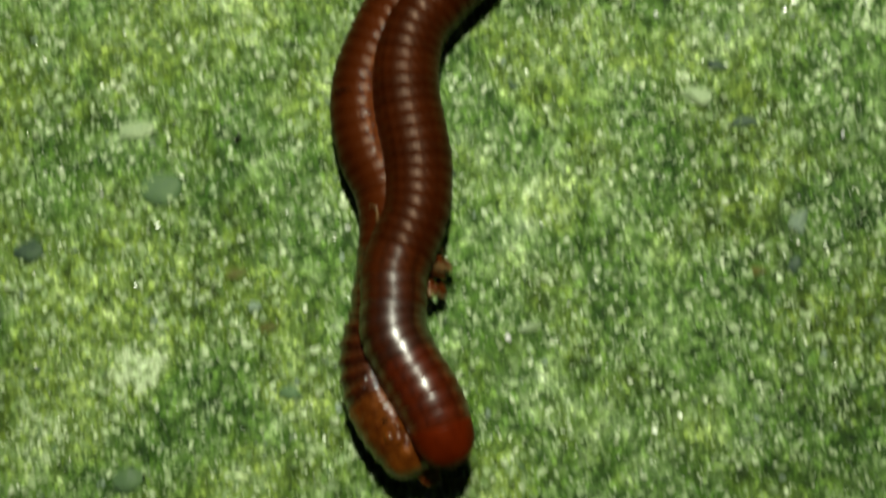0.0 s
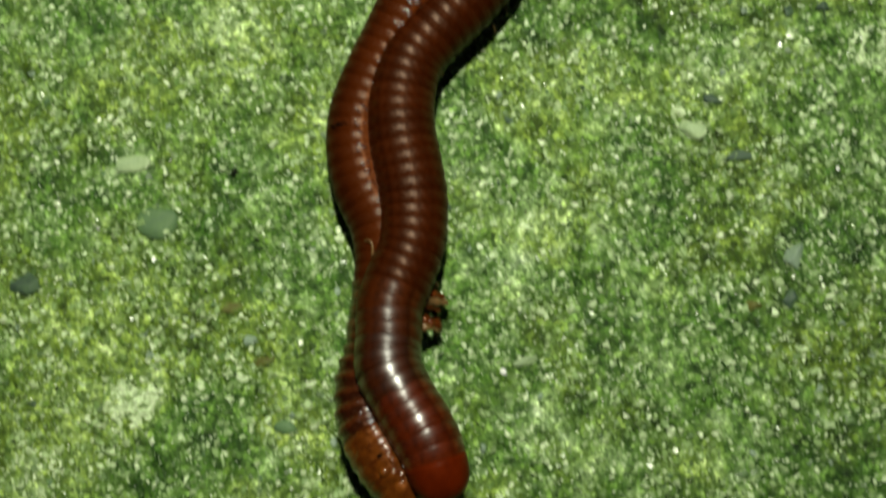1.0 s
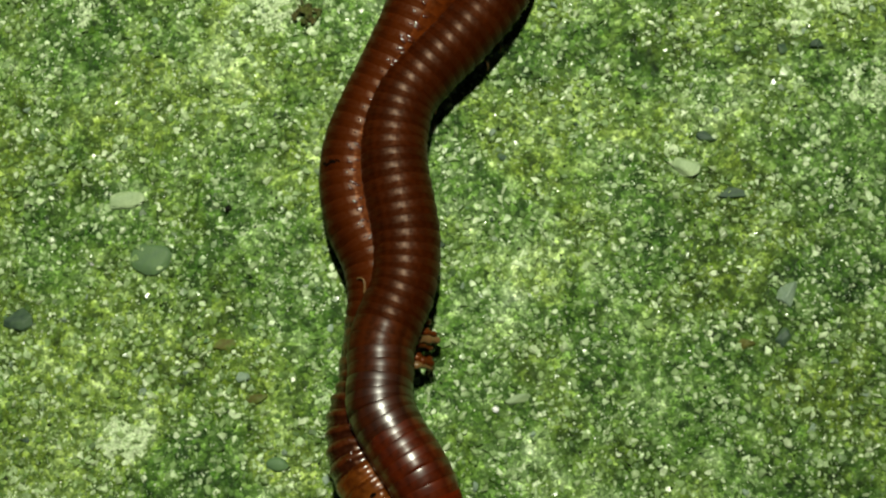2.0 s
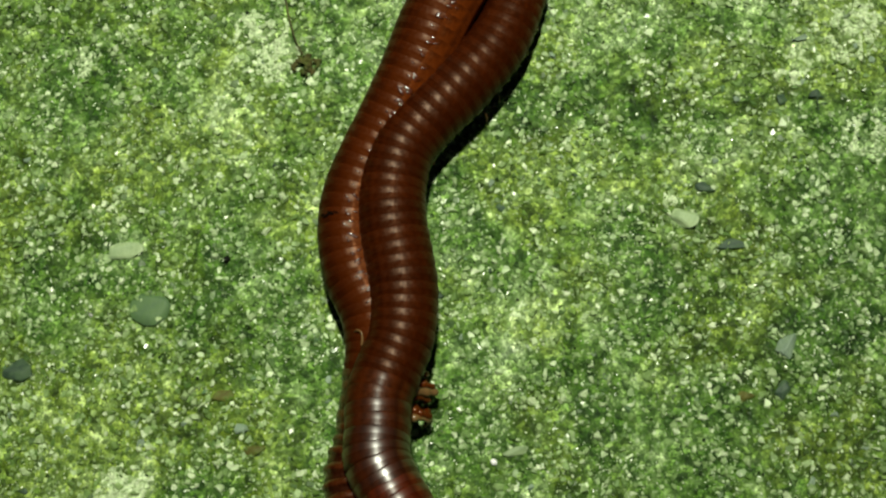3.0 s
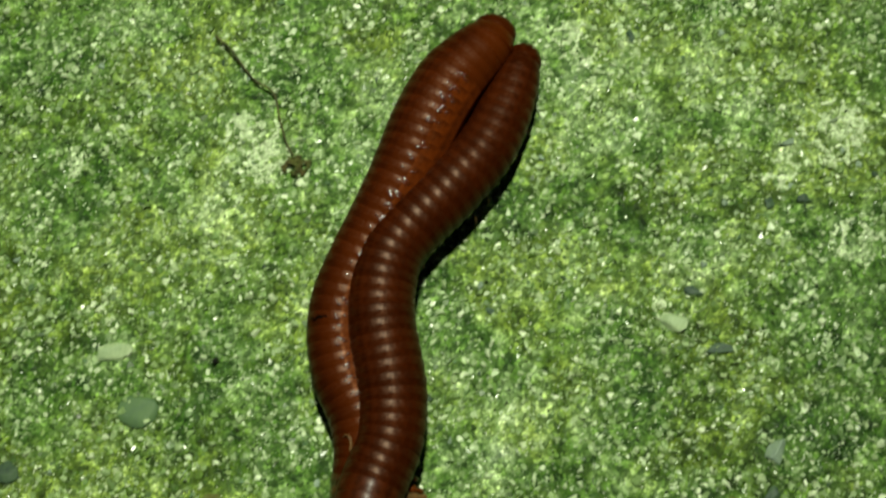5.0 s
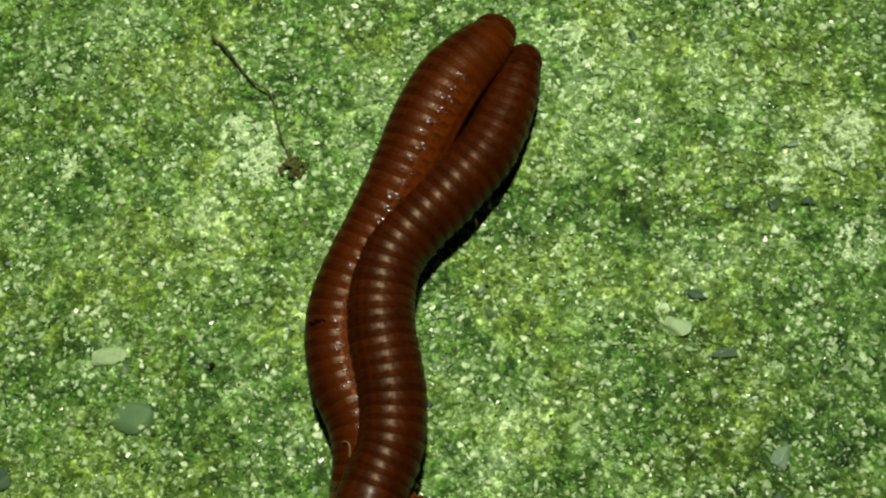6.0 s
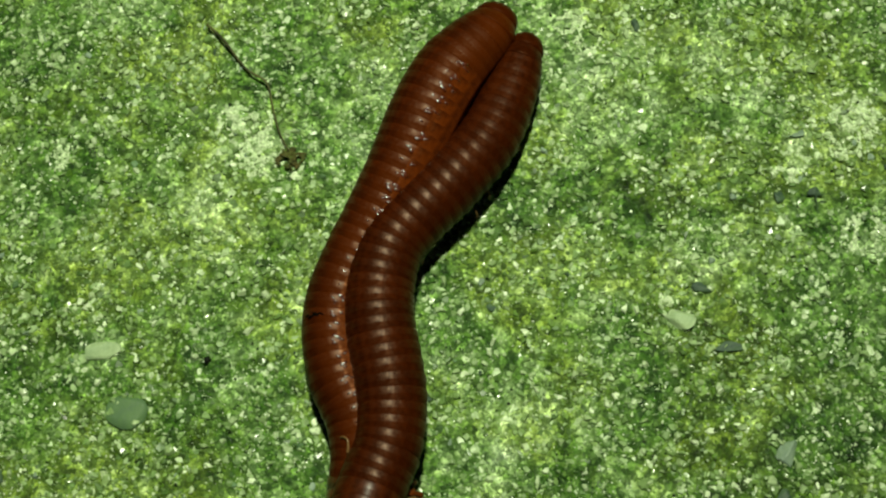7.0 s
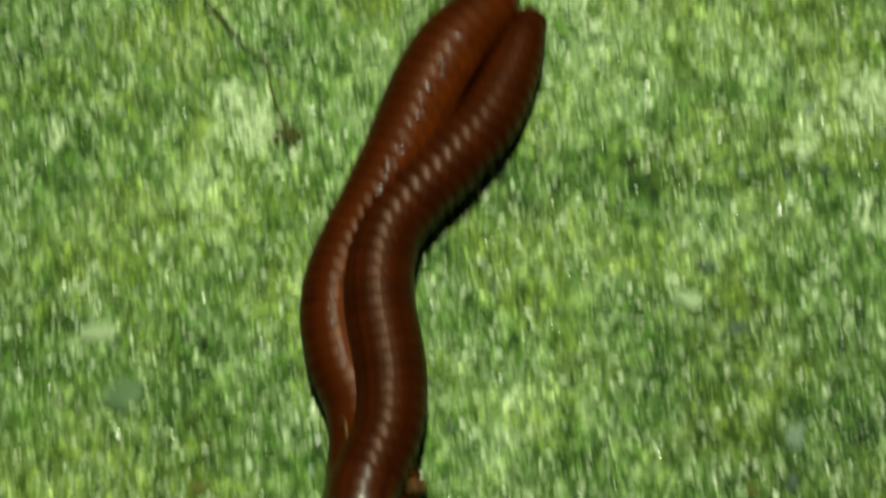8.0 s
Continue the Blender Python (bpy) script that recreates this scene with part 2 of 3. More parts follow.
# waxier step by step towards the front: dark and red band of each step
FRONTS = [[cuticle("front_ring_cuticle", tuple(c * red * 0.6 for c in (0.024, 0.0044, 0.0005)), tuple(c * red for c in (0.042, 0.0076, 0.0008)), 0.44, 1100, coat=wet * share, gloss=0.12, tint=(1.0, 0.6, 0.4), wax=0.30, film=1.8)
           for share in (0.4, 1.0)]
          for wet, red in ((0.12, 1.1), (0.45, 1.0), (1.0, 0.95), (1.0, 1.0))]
LIPS = [cuticle("lipped_ring_cuticle", tuple(c * red * 0.6 for c in (0.036, 0.0046, 0.0005)), tuple(c * red for c in (0.060, 0.0076, 0.0008)), 0.40, 1100, coat=wet, gloss=0.14, tint=(1.0, 0.6, 0.4), wax=0.29, film=1.7)
        for wet, red in ((0.25, 1.5), (0.9, 1.5))]
HEAD_RED = cuticle("collar_cuticle", (0.062, 0.0060, 0.0004), (0.096, 0.0096, 0.0006), 0.45, coat=0.02, gloss=0.04, tint=(1.0, 0.7, 0.5), wax=0.35)
LEG = cuticle("leg_cuticle", (0.050, 0.0095, 0.0010), (0.095, 0.0190, 0.0020), 0.4, coat=0.3, gloss=0.4, tint=(1.0, 0.4, 0.15), wax=0.2)
GLINT_BEAD = cuticle("glint_bead_cuticle", (0.050, 0.0090, 0.0012), (0.085, 0.0160, 0.0022), 0.25, coat=1.0, gloss=1.0, wax=0.15)
PALE_LEG = cuticle("pale_leg_cuticle", (0.12, 0.065, 0.022), (0.20, 0.11, 0.04), 0.3, gloss=0.6)
FACE = cuticle("face_cuticle", (0.040, 0.0072, 0.0008), (0.165, 0.0440, 0.0036), 0.45, 620, coat=0.6, gloss=0.3, tint=(1.0, 0.4, 0.15), wax=0.18, lumps=0.6)
NECK_DARK = cuticle("wet_neck_cuticle_dark", (0.014, 0.0026, 0.0005), (0.032, 0.0060, 0.0009), 0.42, 900, coat=0.8, gloss=0.2, tint=(1.0, 0.6, 0.4), wax=0.17, lumps=0.5)
NECK_RED = cuticle("wet_neck_cuticle", (0.026, 0.0046, 0.0007), (0.062, 0.0120, 0.0015), 0.42, 900, coat=0.9, gloss=0.25, tint=(1.0, 0.6, 0.4), wax=0.17, lumps=0.5)
EYE = cuticle("eye_cuticle", (0.003, 0.002, 0.001), (0.006, 0.003, 0.002), 0.8, gloss=0.02)


# ---------------------------------------------------------------- ground
GROUND_THING = None


def relief(x, y):
    """Height of the slab's rough face, in metres, at x, y in millimetres."""
    p = Vector((x, y, 0))
    return MM * (0.45 * noise.fractal(p * 0.16, 0.8, 2.0, 3) + 0.11 * noise.fractal(p * 1.1 + Vector((7, 3, 0)), 0.7, 2.0, 3))


# where the green film is worn pale, yellowed, or thick and dark: x, y and radius in millimetres; some pale and dark
# spots paint in brighter and dimmer light
WORN_AND_LIT = [(-23, 50.4, 2.4), (-22, 48, 1.8), (-26, 44, 2.2), (-33, 32, 1.8), (-26, 39, 2.4), (-24, 29, 2),
        (26, 51, 2.2), (21, 48, 1.6), (14, 39, 3.1), (26, 40, 1.8), (-1, 27, 2.7), (8, 21, 2.2), (4, 27, 2), (-6, 30, 1.8),
        (-3, 23, 2.4), (9, 16, 2.4), (10, 52, 2), (18, 52, 1.8), (-33, 13, 2.2), (-41, 7, 2.2), (-24, 4, 2.2),
        (-1, 11, 2.4), (4, 9, 2.7), (13, 7, 2), (-34, 62, 2), (3, 59, 2.5), (9, 57, 3), (15, 56, 2.5), (-13, 55, 3), (-15, 49.5, 2.4), (6, 50.5, 3), (4, 54.5, 2.5)]
YELLOWED = [(-33, 40, 4.9), (-27, 42, 3.6), (-26, 48, 2), (-40, 20, 3.6), (-36, 16, 4), (-34, 24, 2.7), (5, 40, 2.2), (9, 38, 2.4), (-1, 37, 2.7),
            (1, 48, 2), (24, 48, 3.6), (17, 28, 2), (13, 48, 2.2), (-18, 35, 2.7), (0, 26, 2.2), (-39, 16, 4), (-40, 11, 4.5), (-3, 4, 2.7),
            (-20, 11, 2.7), (-29, 57, 3.1), (19, 57, 3.6)]
THICK_AND_DIM = [(-41, 32, 4), (-36, 34, 2.2), (-37, 46, 2), (-27, 30, 3.1), (-26, 25, 3.6), (-28, 19, 3.6), (-42, 23, 2.2), (2, 23, 2.7), (11, 25, 3.6),
         (13, 33, 3.6), (18, 33, 2.7), (9, 45, 3.6), (0, 43, 2.7), (21, 27, 2.7), (12, 29, 2.7), (20, 19, 3.6), (4, 18, 2.7), (25, 25, 3.1),
         (16, 23.5, 4.2), (10, 16, 3.5), (19, 45, 1.6), (-42, 13, 1.8), (-27, 11, 2.7), (-30, 6, 3.6), (7, 11, 2.7), (22, 8, 4), (15, 5, 3.1), (20, 22, 5), (25, 15, 4.5), (-43, 55, 2),
         (-21, 55, 2.2), (-13, 60, 2.2)]


def growth(me, places):
    """Gives a mesh's points, at x, y in millimetres, the state of the film: worn, yellowed and thick, each 0 to 1; worn
    and thick also hold painted light and dimness.
    """
    p = np.array(places, float)
    for scale, far in ((0.28, 1.6), (0.9, 0.7)):
        p = p + far * np.array([noise.noise_vector(Vector((x * scale, y * scale, 4.0)))[:2] for x, y in places])
    out = np.ones((len(p), 4), np.float32)
    for k, spots in enumerate((WORN_AND_LIT, YELLOWED, THICK_AND_DIM)):
        left = np.ones(len(p))
        for x, y, r in spots:
            left *= 1 - np.exp(-((p[:, 0] - x) ** 2 + (p[:, 1] - y) ** 2) / (r * r))
        out[:, k] = 1 - left
    me.attributes.new("growth", "FLOAT_COLOR", "POINT").data.foreach_set("color", out.ravel())


def build_ground():
    """One sheet, finely dented near the animals and running out on all sides."""
    def axis(lo, hi, step, far):
        inner = list(np.arange(lo, hi + 1e-6, step))
        out, d, pos = [], step, 0.0
        while pos < far:
            d *= 1.45
            pos += d
            out.append(pos)
        return [lo - o for o in reversed(out)] + inner + [hi + o for o in out]
    xs, ys = axis(-52, 38, 0.4, 4000), axis(-14, 74, 0.4, 4000)
    verts = []
    for y in ys:
        for x in xs:
            edge = max(0.0, -52 - x, x - 38, -14 - y, y - 74)
            verts.append((x * MM, y * MM, relief(x, y) - 0.25 * MM - min(edge, 40) * 0.00001))
    n = len(xs)
    faces = [(j * n + i, j * n + i + 1, (j + 1) * n + i + 1, (j + 1) * n + i) for j in range(len(ys) - 1) for i in range(n - 1)]
    me = bpy.data.meshes.new("ground")
    me.from_pydata(verts, [], faces)
    me.polygons.foreach_set("use_smooth", [True] * len(faces))
    growth(me, [(x / MM, y / MM) for x, y, z in verts])
    me.materials.append(GROUND)
    return tagged(new("ground", me), "rough concrete slab overgrown with bright green algae and sand grains", "ground", kind="structure")


GROUND_THING = build_ground()


CHIP = 6


def chip_faces(levels):
    return [[j * CHIP + i, j * CHIP + (i + 1) % CHIP, (j + 1) * CHIP + (i + 1) % CHIP, (j + 1) * CHIP + i] for j in range(levels - 1) for i in range(CHIP)] + [[(levels - 1) * CHIP + i for i in range(CHIP)]]



def scatter(name, count, area, sizes, flat, mat, label, rng, keep=None, sink=0.25, tilt=0.22, domed=False, skew=3.0):
    """Many small angular chips joined in one mesh; domed ones have a worn, narrower top."""
    x0, x1, y0, y1 = area
    verts, faces, done, places = [], [], 0, []
    levels = 3 if domed else 2
    pattern = chip_faces(levels)
    ring = np.arange(CHIP) * 6.28318 / CHIP
    while done < count:
        x, y = rng.uniform(x0, x1), rng.uniform(y0, y1)
        if keep and rng.random() > keep(x, y):
            continue
        s = sizes[0] + (sizes[1] - sizes[0]) * rng.random() ** skew
        ang = ring + rng.uniform(-0.35, 0.35, CHIP)
        far = rng.uniform(0.42, 1.25, CHIP)
        long = rng.uniform(0.45, 1.0)
        top = np.stack([np.cos(ang) * far * s, np.sin(ang) * far * s * long, rng.uniform(0.7, 1.25, CHIP) * s * flat], 1)
        low = top * (1.25, 1.25, 0) - (0, 0, s * flat)
        cap = [top * (rng.uniform(0.45, 0.7), rng.uniform(0.45, 0.7), 1) + (rng.uniform(-0.12, 0.12) * s, rng.uniform(-0.12, 0.12) * s, s * flat * rng.uniform(0.3, 0.6))] if domed else []
        shape = np.concatenate([low, top, *cap]) * MM
        places.extend([(x, y)] * (levels * CHIP))
        a, b, c = rng.uniform(0, 6.283), rng.normal(0, tilt), rng.normal(0, tilt)
        ca, sa, cb, sb, cc, sc = math.cos(a), math.sin(a), math.cos(b), math.sin(b), math.cos(c), math.sin(c)
        turn = np.array([[1, 0, 0], [0, cb, -sb], [0, sb, cb]]) @ np.array([[cc, 0, sc], [0, 1, 0], [-sc, 0, cc]]) @ np.array([[ca, -sa, 0], [sa, ca, 0], [0, 0, 1]])
        verts.append(shape @ turn.T + (x * MM, y * MM, relief(x, y) - 0.25 * MM + s * flat * MM * (1 - 2 * sink)))
        faces.extend([[q + done * levels * CHIP for q in fc] for fc in pattern])
        done += 1
    me = bpy.data.meshes.new(name)
    me.from_pydata(np.concatenate(verts).tolist(), [], faces)
    growth(me, places)
    me.materials.append(mat)
    ob = new(name, me)
    return tagged(ob, label, kind="stuff")


def patchy(scale, low, high, shift):
    """Share of grains kept at a place: patchy at the given scale."""
    def keep(x, y):
        v = noise.noise(Vector((x * scale + shift, y * scale, shift)))
        return min(1.0, max(0.06, (v - low) / (high - low)))
    return keep


SEEN = (-50, 36, -8, 70)
RNG = np.random.default_rng(4)
scatter("algae", 30000, SEEN, (0.06, 0.36), 0.16, CRUMBS, "bright to dark green algae crumbs on the slab", RNG, patchy(0.35, -0.5, 0.3, 2.0), 0.47, 0.15)
scatter("sand", 34000, SEEN, (0.05, 0.40), 0.16, SAND, "pale angular sand grains set in the algae", RNG, patchy(0.30, -0.35, 0.35, 9.0), 0.46, 0.18)

scatter("sand", 12500, SEEN, (0.13, 0.40), 0.38, GRAIN, "coarse pale worn sand grains standing out of the algae", RNG, patchy(0.22, -0.5, 0.3, 14.0), 0.30, 0.25, True, 2.2)
# dark chips paint in the shade of the small gaps between grains
scatter("algae", 3500, SEEN, (0.05, 0.17), 0.35, PIT_SHADE, "dark green to black specks that stand in for shade in the gaps between the grains", RNG, patchy(0.3, -0.5, 0.3, 21.0), 0.2, 0.3)
# near-white chips put the sand's glints into colour
scatter("sand", 8500, SEEN, (0.04, 0.11), 0.35, GLITTER, "tiny near-white quartz splinters that stand in for glints among the algae", RNG, patchy(0.25, -0.4, 0.3, 5.0), 0.1, 0.3)


def rock(name, at, size, mat, parent, label="", seed=0, turn=0.0, points=14, sink=0.35, worn=True):
    """A worn, angular stone: the hull of a few points, its edges rounded off."""
    rng = np.random.default_rng(seed)
    bm = bmesh.new()
    for k in range(points):
        d = rng.normal(0, 1, 3)
        d /= np.linalg.norm(d)
        bm.verts.new((d[0] * size[0] * MM, d[1] * size[1] * MM, d[2] * size[2] * MM))
    bmesh.ops.convex_hull(bm, input=bm.verts)
    bmesh.ops.delete(bm, geom=[v for v in bm.verts if not v.link_faces], context="VERTS")
    bmesh.ops.bevel(bm, geom=list(bm.edges), offset=min(size) * 0.16 * MM, segments=1, affect="EDGES")
    ob = part(name, smooth(bm) if worn else bm, mat, parent, label)
    x, y = at
    ob.matrix_basis = pose(x * MM, y * MM, relief(x, y) - 0.25 * MM + size[2] * MM * (1 - 2 * sink), 0, 0, turn)
    return ob


# stones bedded in the slab
for k, (x, y, sx, sy, sz, mat, turn, label) in enumerate([
    (-31.5, 27.4, 1.6, 1.35, 0.27, GREY_GREEN, 10, "smooth grey-green rounded stone"),
    (-34.0, 32.2, 1.7, 0.7, 0.6, CLEAN_STONE, 8, "pale elongated stone chip"),
    (11.7, 34.5, 1.2, 0.85, 0.6, CLEAN_STONE, -20, "pale greenish angular stone chip"),
    (19.4, 24.2, 1.1, 0.9, 0.5, GREY_STONE, 40, "grey stone chip"),
    (-42.2, 22.4, 1.3, 1.0, 0.4, DARK_STONE, 0, "dark slate-coloured stone"),
    (-23.5, 17.6, 0.55, 0.5, 0.45, GREY_STONE, 0, "bluish grey stone chip"),
    (-22.4, 16.0, 1.0, 0.45, 0.3, BROWN_STONE, 5, "flat reddish brown stone chip"),
    (-25.1, 20.3, 0.9, 0.5, 0.3, BROWN_STONE, 15, "flat reddish brown stone chip"),
    (-20.6, 10.8, 0.9, 0.55, 0.5, GREY_GREEN, 0, "grey-green stone chip"),
    (18.9, 20.8, 0.8, 0.7, 0.4, DARK_STONE, 30, "dark stone chip"),
    (16.0, 20.3, 0.7, 0.5, 0.35, BROWN_STONE, 0, "dark brown stone chip"),
    (17.0, 10.3, 0.5, 0.4, 0.4, PALE_STONE, 0, "pale stone chip"),
    (21.2, 49.7, 0.6, 0.5, 0.4, GREY_STONE, 0, "bluish grey stone chip"),
    (19.2, 44.4, 0.8, 0.55, 0.35, DARK_STONE, 10, "dark stone chip"),
    (22.3, 44.7, 0.55, 0.5, 0.4, DARK_STONE, 10, "dark stone chip"),
    (13.3, 37.1, 0.9, 0.5, 0.4, DARK_STONE, -10, "dark grey stone chip"),
    (15.2, 32.3, 1.1, 0.5, 0.35, DARK_STONE, 0, "dark grey stone chip"),
    (-33.3, 4.0, 1.2, 1.0, 0.5, GREY_GREEN, 25, "grey-green rounded stone"),
    (8.6, 59.2, 0.3, 0.7, 0.3, DARK_STONE, 20, "dark stone sliver"),
    (-1.7, 16.0, 1.3, 0.35, 0.35, CLEAN_STONE, 12, "pale stone sliver"),
]):
    rock("stone", (x, y), (sx * 1.15, sy * 1.15, sz * 0.85), mat, GROUND_THING, label, 20 + k, turn, 30 if mat is GREY_GREEN else 14, 0.36, mat is GREY_GREEN)
PICK = np.random.default_rng(11)
for k in range(270):
    x, y = PICK.uniform(-46, 30), PICK.uniform(0, 63)
    s = PICK.uniform(0.22, 0.5)
    mat = [PALE_STONE, PALE_STONE, PALE_STONE, PALE_STONE, PALE_STONE, GREY_STONE, GREY_STONE, GREY_GREEN, GREY_GREEN, DARK_STONE][int(PICK.integers(0, 10))]
    rock("stone", (x, y), (s, s * PICK.uniform(0.6, 0.95), s * 0.6), mat, GROUND_THING, "", 100 + k, PICK.uniform(0, 360), 10, 0.46, False)


def lichen(at, radius, count, seed, size=0.42, spread=0.20):
    """A crusty rosette: pale crumbs in curling rows."""
    rng = np.random.default_rng(seed)
    x, y = at

    def keep(px, py):
        d = math.hypot(px - x, py - y) / radius
        curl = noise.noise(Vector((px * 0.75, py * 0.75, seed)))
        return 1.0 if d < 1 and abs(curl) < spread * (1.3 - d) + 0.05 else 0.0
    ob = scatter("lichen", count, (x - radius, x + radius, y - radius, y + radius), (0.10, size), 0.24, LICHEN, "pale grey-green crusty lichen patch on the slab", rng, keep, 0.1)
    return tagged(ob, category="lichen", kind="")


for k, (x, y, r, n, *rest) in enumerate([(-23.3, 50.8, 2.4, 620, 0.24, 0.16), (-21.8, 48.4, 2.0, 460, 0.24, 0.16), (25.3, 50.4, 2.8, 700, 0.24, 0.13), (20.6, 47.2, 1.7, 280, 0.22, 0.13), (26.2, 41.0, 2.0, 300, 0.22, 0.14), (-38.2, 48.8, 1.5, 170, 0.22, 0.16), (4.0, 58.8, 2.2, 320, 0.22, 0.13), (-32.8, 12.8, 2.0, 950, 0.24, 0.5), (-40.5, 7.0, 2.4, 110, 0.28, 0.3)]):
    lichen((x, y), r, n, k + 1, *rest)


def loose_bit(name, at, size, mat, label, category, seed):
    ob = rock(name, at, size, mat, None, label, seed, 0, 30, 0.25)
    return tagged(ob, category=category)


loose_bit("quartz_grain", (-3.5, 15.15), (0.30, 0.28, 0.22), WHITE_QUARTZ, "bright white glittering quartz grain lying on the algae", "grain", 3)
loose_bit("quartz_grain", (-36.4, 26.9), (0.2, 0.2, 0.2), WHITE_QUARTZ, "bright white glittering quartz grain lying on the algae", "grain", 4)
loose_bit("soil_crumb", (-25.3, 31.4), (0.32, 0.3, 0.28), BLACK_BIT, "black soil crumb lying on the algae", "crumb", 5)


def bark_crumb(at):
    """A flat heap of small brown splinters, stuck together."""
    rng = np.random.default_rng(6)
    bm = bmesh.new()
    x, y = at
    for k in range(26):
        d, a = 1.15 * rng.random() ** 0.6, rng.uniform(0, 6.283)
        m = pose((x + d * math.cos(a)) * MM, (y + 0.75 * d * math.sin(a)) * MM, relief(x, y) + MM * (0.16 - 0.12 * d + rng.uniform(0, 0.12)), rng.uniform(-25, 25), rng.uniform(-25, 25), rng.uniform(0, 180))
        size = (rng.uniform(0.2, 0.5), rng.uniform(0.12, 0.26), rng.uniform(0.07, 0.14))
        made = bmesh.ops.create_icosphere(bm, subdivisions=1, radius=1, matrix=m @ Matrix.Diagonal((*[q * MM for q in size], 1)))
        for v in made["verts"]:
            v.co += Vector(rng.uniform(-0.05, 0.05, 3) * MM)
    return tagged(part("bark_crumb", bm, BARK, None, "dull brown bark crumb at the end of a root"), category="crumb")


bark_crumb((-19.4, 48.0))


def tube(path, radii, sides=8):
    """A bent round rod along points, closed at both ends."""
    bm = bmesh.new()
    rings = []
    for k, p in enumerate(path):
        a, b = path[max(k - 1, 0)], path[min(k + 1, len(path) - 1)]
        t = (b - a).normalized()
        u = t.orthogonal().normalized() if k == 0 else (u - t * u.dot(t)).normalized()
        w = t.cross(u)
        rings.append([bm.verts.new(p + (u * math.cos(6.2832 * i / sides) + w * math.sin(6.2832 * i / sides)) * radii[k]) for i in range(sides)])
    for r, q in zip(rings, rings[1:]):
        for i in range(sides):
            bm.faces.new((r[i], r[(i + 1) % sides], q[(i + 1) % sides], q[i]))
    bm.faces.new(list(reversed(rings[0])))
    bm.faces.new(rings[-1])
    return smooth(bm)


def spline(points, per=8):
    """Points along a smooth curve through the given rows."""
    P = np.array(points, float)
    P = np.vstack([2 * P[0] - P[1], P, 2 * P[-1] - P[-2]])
    out = []
    for i in range(1, len(P) - 2):
        for k in range(per):
            t = k / per
            a, b, c, d = P[i - 1], P[i], P[i + 1], P[i + 2]
            out.append(0.5 * (2 * b + (c - a) * t + (2 * a - 5 * b + 4 * c - d) * t * t + (3 * b - a - 3 * c + d) * t ** 3))
    out.append(P[-2])
    return np.array(out)


def root():
    way = spline([(-26.8, 59.8, 0.15), (-25.3, 58.3, 0.35), (-23.3, 55.7, 0.45), (-21.5, 54.4, 0.5), (-20.9, 52.2, 0.4), (-20.3, 50.2, 0.35), (-19.5, 48.6, 0.3)], 6)
    path = [Vector(p) * MM for p in way]
    ob = part("root_fibre", tube(path, [MM * (0.13 - 0.002 * k) for k in range(len(path))], 7), ROOT, None, "thin dark olive root fibre lying on the algae")
    return tagged(ob, category="root")


root()

# ---------------------------------------------------------------- millipedes
# centre lines from tail to head: x, y, z and radius in millimetres
UPPER = [
    (-0.05, 57.1, 1.7, 0.95), (-0.6, 55.48, 2.05, 1.76), (-1.65, 52.23, 2.3, 2.2), (-3.35, 48.37, 2.7, 2.45),
    (-6, 45.05, 3.1, 2.58), (-8.62, 42.22, 3.4, 2.57), (-10.62, 39.64, 3.5, 2.59), (-11.45, 36.4, 3.59, 2.68),
    (-11.34, 33.25, 3.73, 2.72), (-10.55, 29.32, 3.8, 2.72), (-10.3, 26.63, 3.88, 2.66), (-10.51, 23.94, 4.11, 2.56),
    (-11.33, 21.72, 4.43, 2.58), (-11.96, 19.51, 4.86, 2.57), (-11.93, 17.33, 5.33, 2.5), (-11.85, 14.73, 5.9, 2.53),
    (-10.68, 12.36, 6.24, 2.49), (-9.26, 10.04, 6.6, 2.5), (-8.32, 7.96, 6.49, 2.36), (-7.92, 5.93, 6.12, 1.87),
]
LOWER = [
    (-2.31, 59.35, 2.1, 1.4), (-3.35, 57.35, 2.6, 2.45), (-5.75, 54.56, 2.95, 2.98), (-7.08, 52.44, 3.05, 3.08),
    (-8.17, 50.14, 3.05, 3.1), (-9.25, 47.46, 2.95, 3.02), (-10.54, 44.6, 2.8, 2.86), (-12.23, 41.35, 2.57, 2.71),
    (-13.51, 38.73, 2.49, 2.65), (-14.44, 36.32, 2.46, 2.64), (-14.84, 34.15, 2.44, 2.63), (-14.78, 32.01, 2.42, 2.62),
    (-14.26, 29.59, 2.4, 2.6), (-14, 28.94, 2.4, 2.63), (-12.9, 26.45, 2.4, 2.57), (-12.5, 23.77, 2.4, 2.51),
    (-12.65, 21.34, 2.42, 2.5), (-12.95, 18.92, 2.49, 2.48), (-13.25, 16.31, 2.64, 2.47), (-13.91, 13.58, 3, 2.51),
    (-13.46, 10.73, 3.51, 2.57), (-12.1, 8.35, 3.9, 2.76), (-10.62, 6.37, 3.96, 2.58), (-9.39, 5.37, 3.84, 1.99),
]
PITCH = 1.09
# the sideways sway of the front ends: seconds, share
SWAY = [(0.0, 0.0), (0.15, 0.5), (0.3, 0.95), (0.45, 1.06), (0.6, 1.03), (0.8, 0.45), (1.0, 0.03), (1.2, -0.38), (1.35, -0.36), (1.5, -0.26), (1.7, 0.18), (2.0, 0.3), (2.5, 0.1), (3.0, 0.0), (8.0, 0.0)]


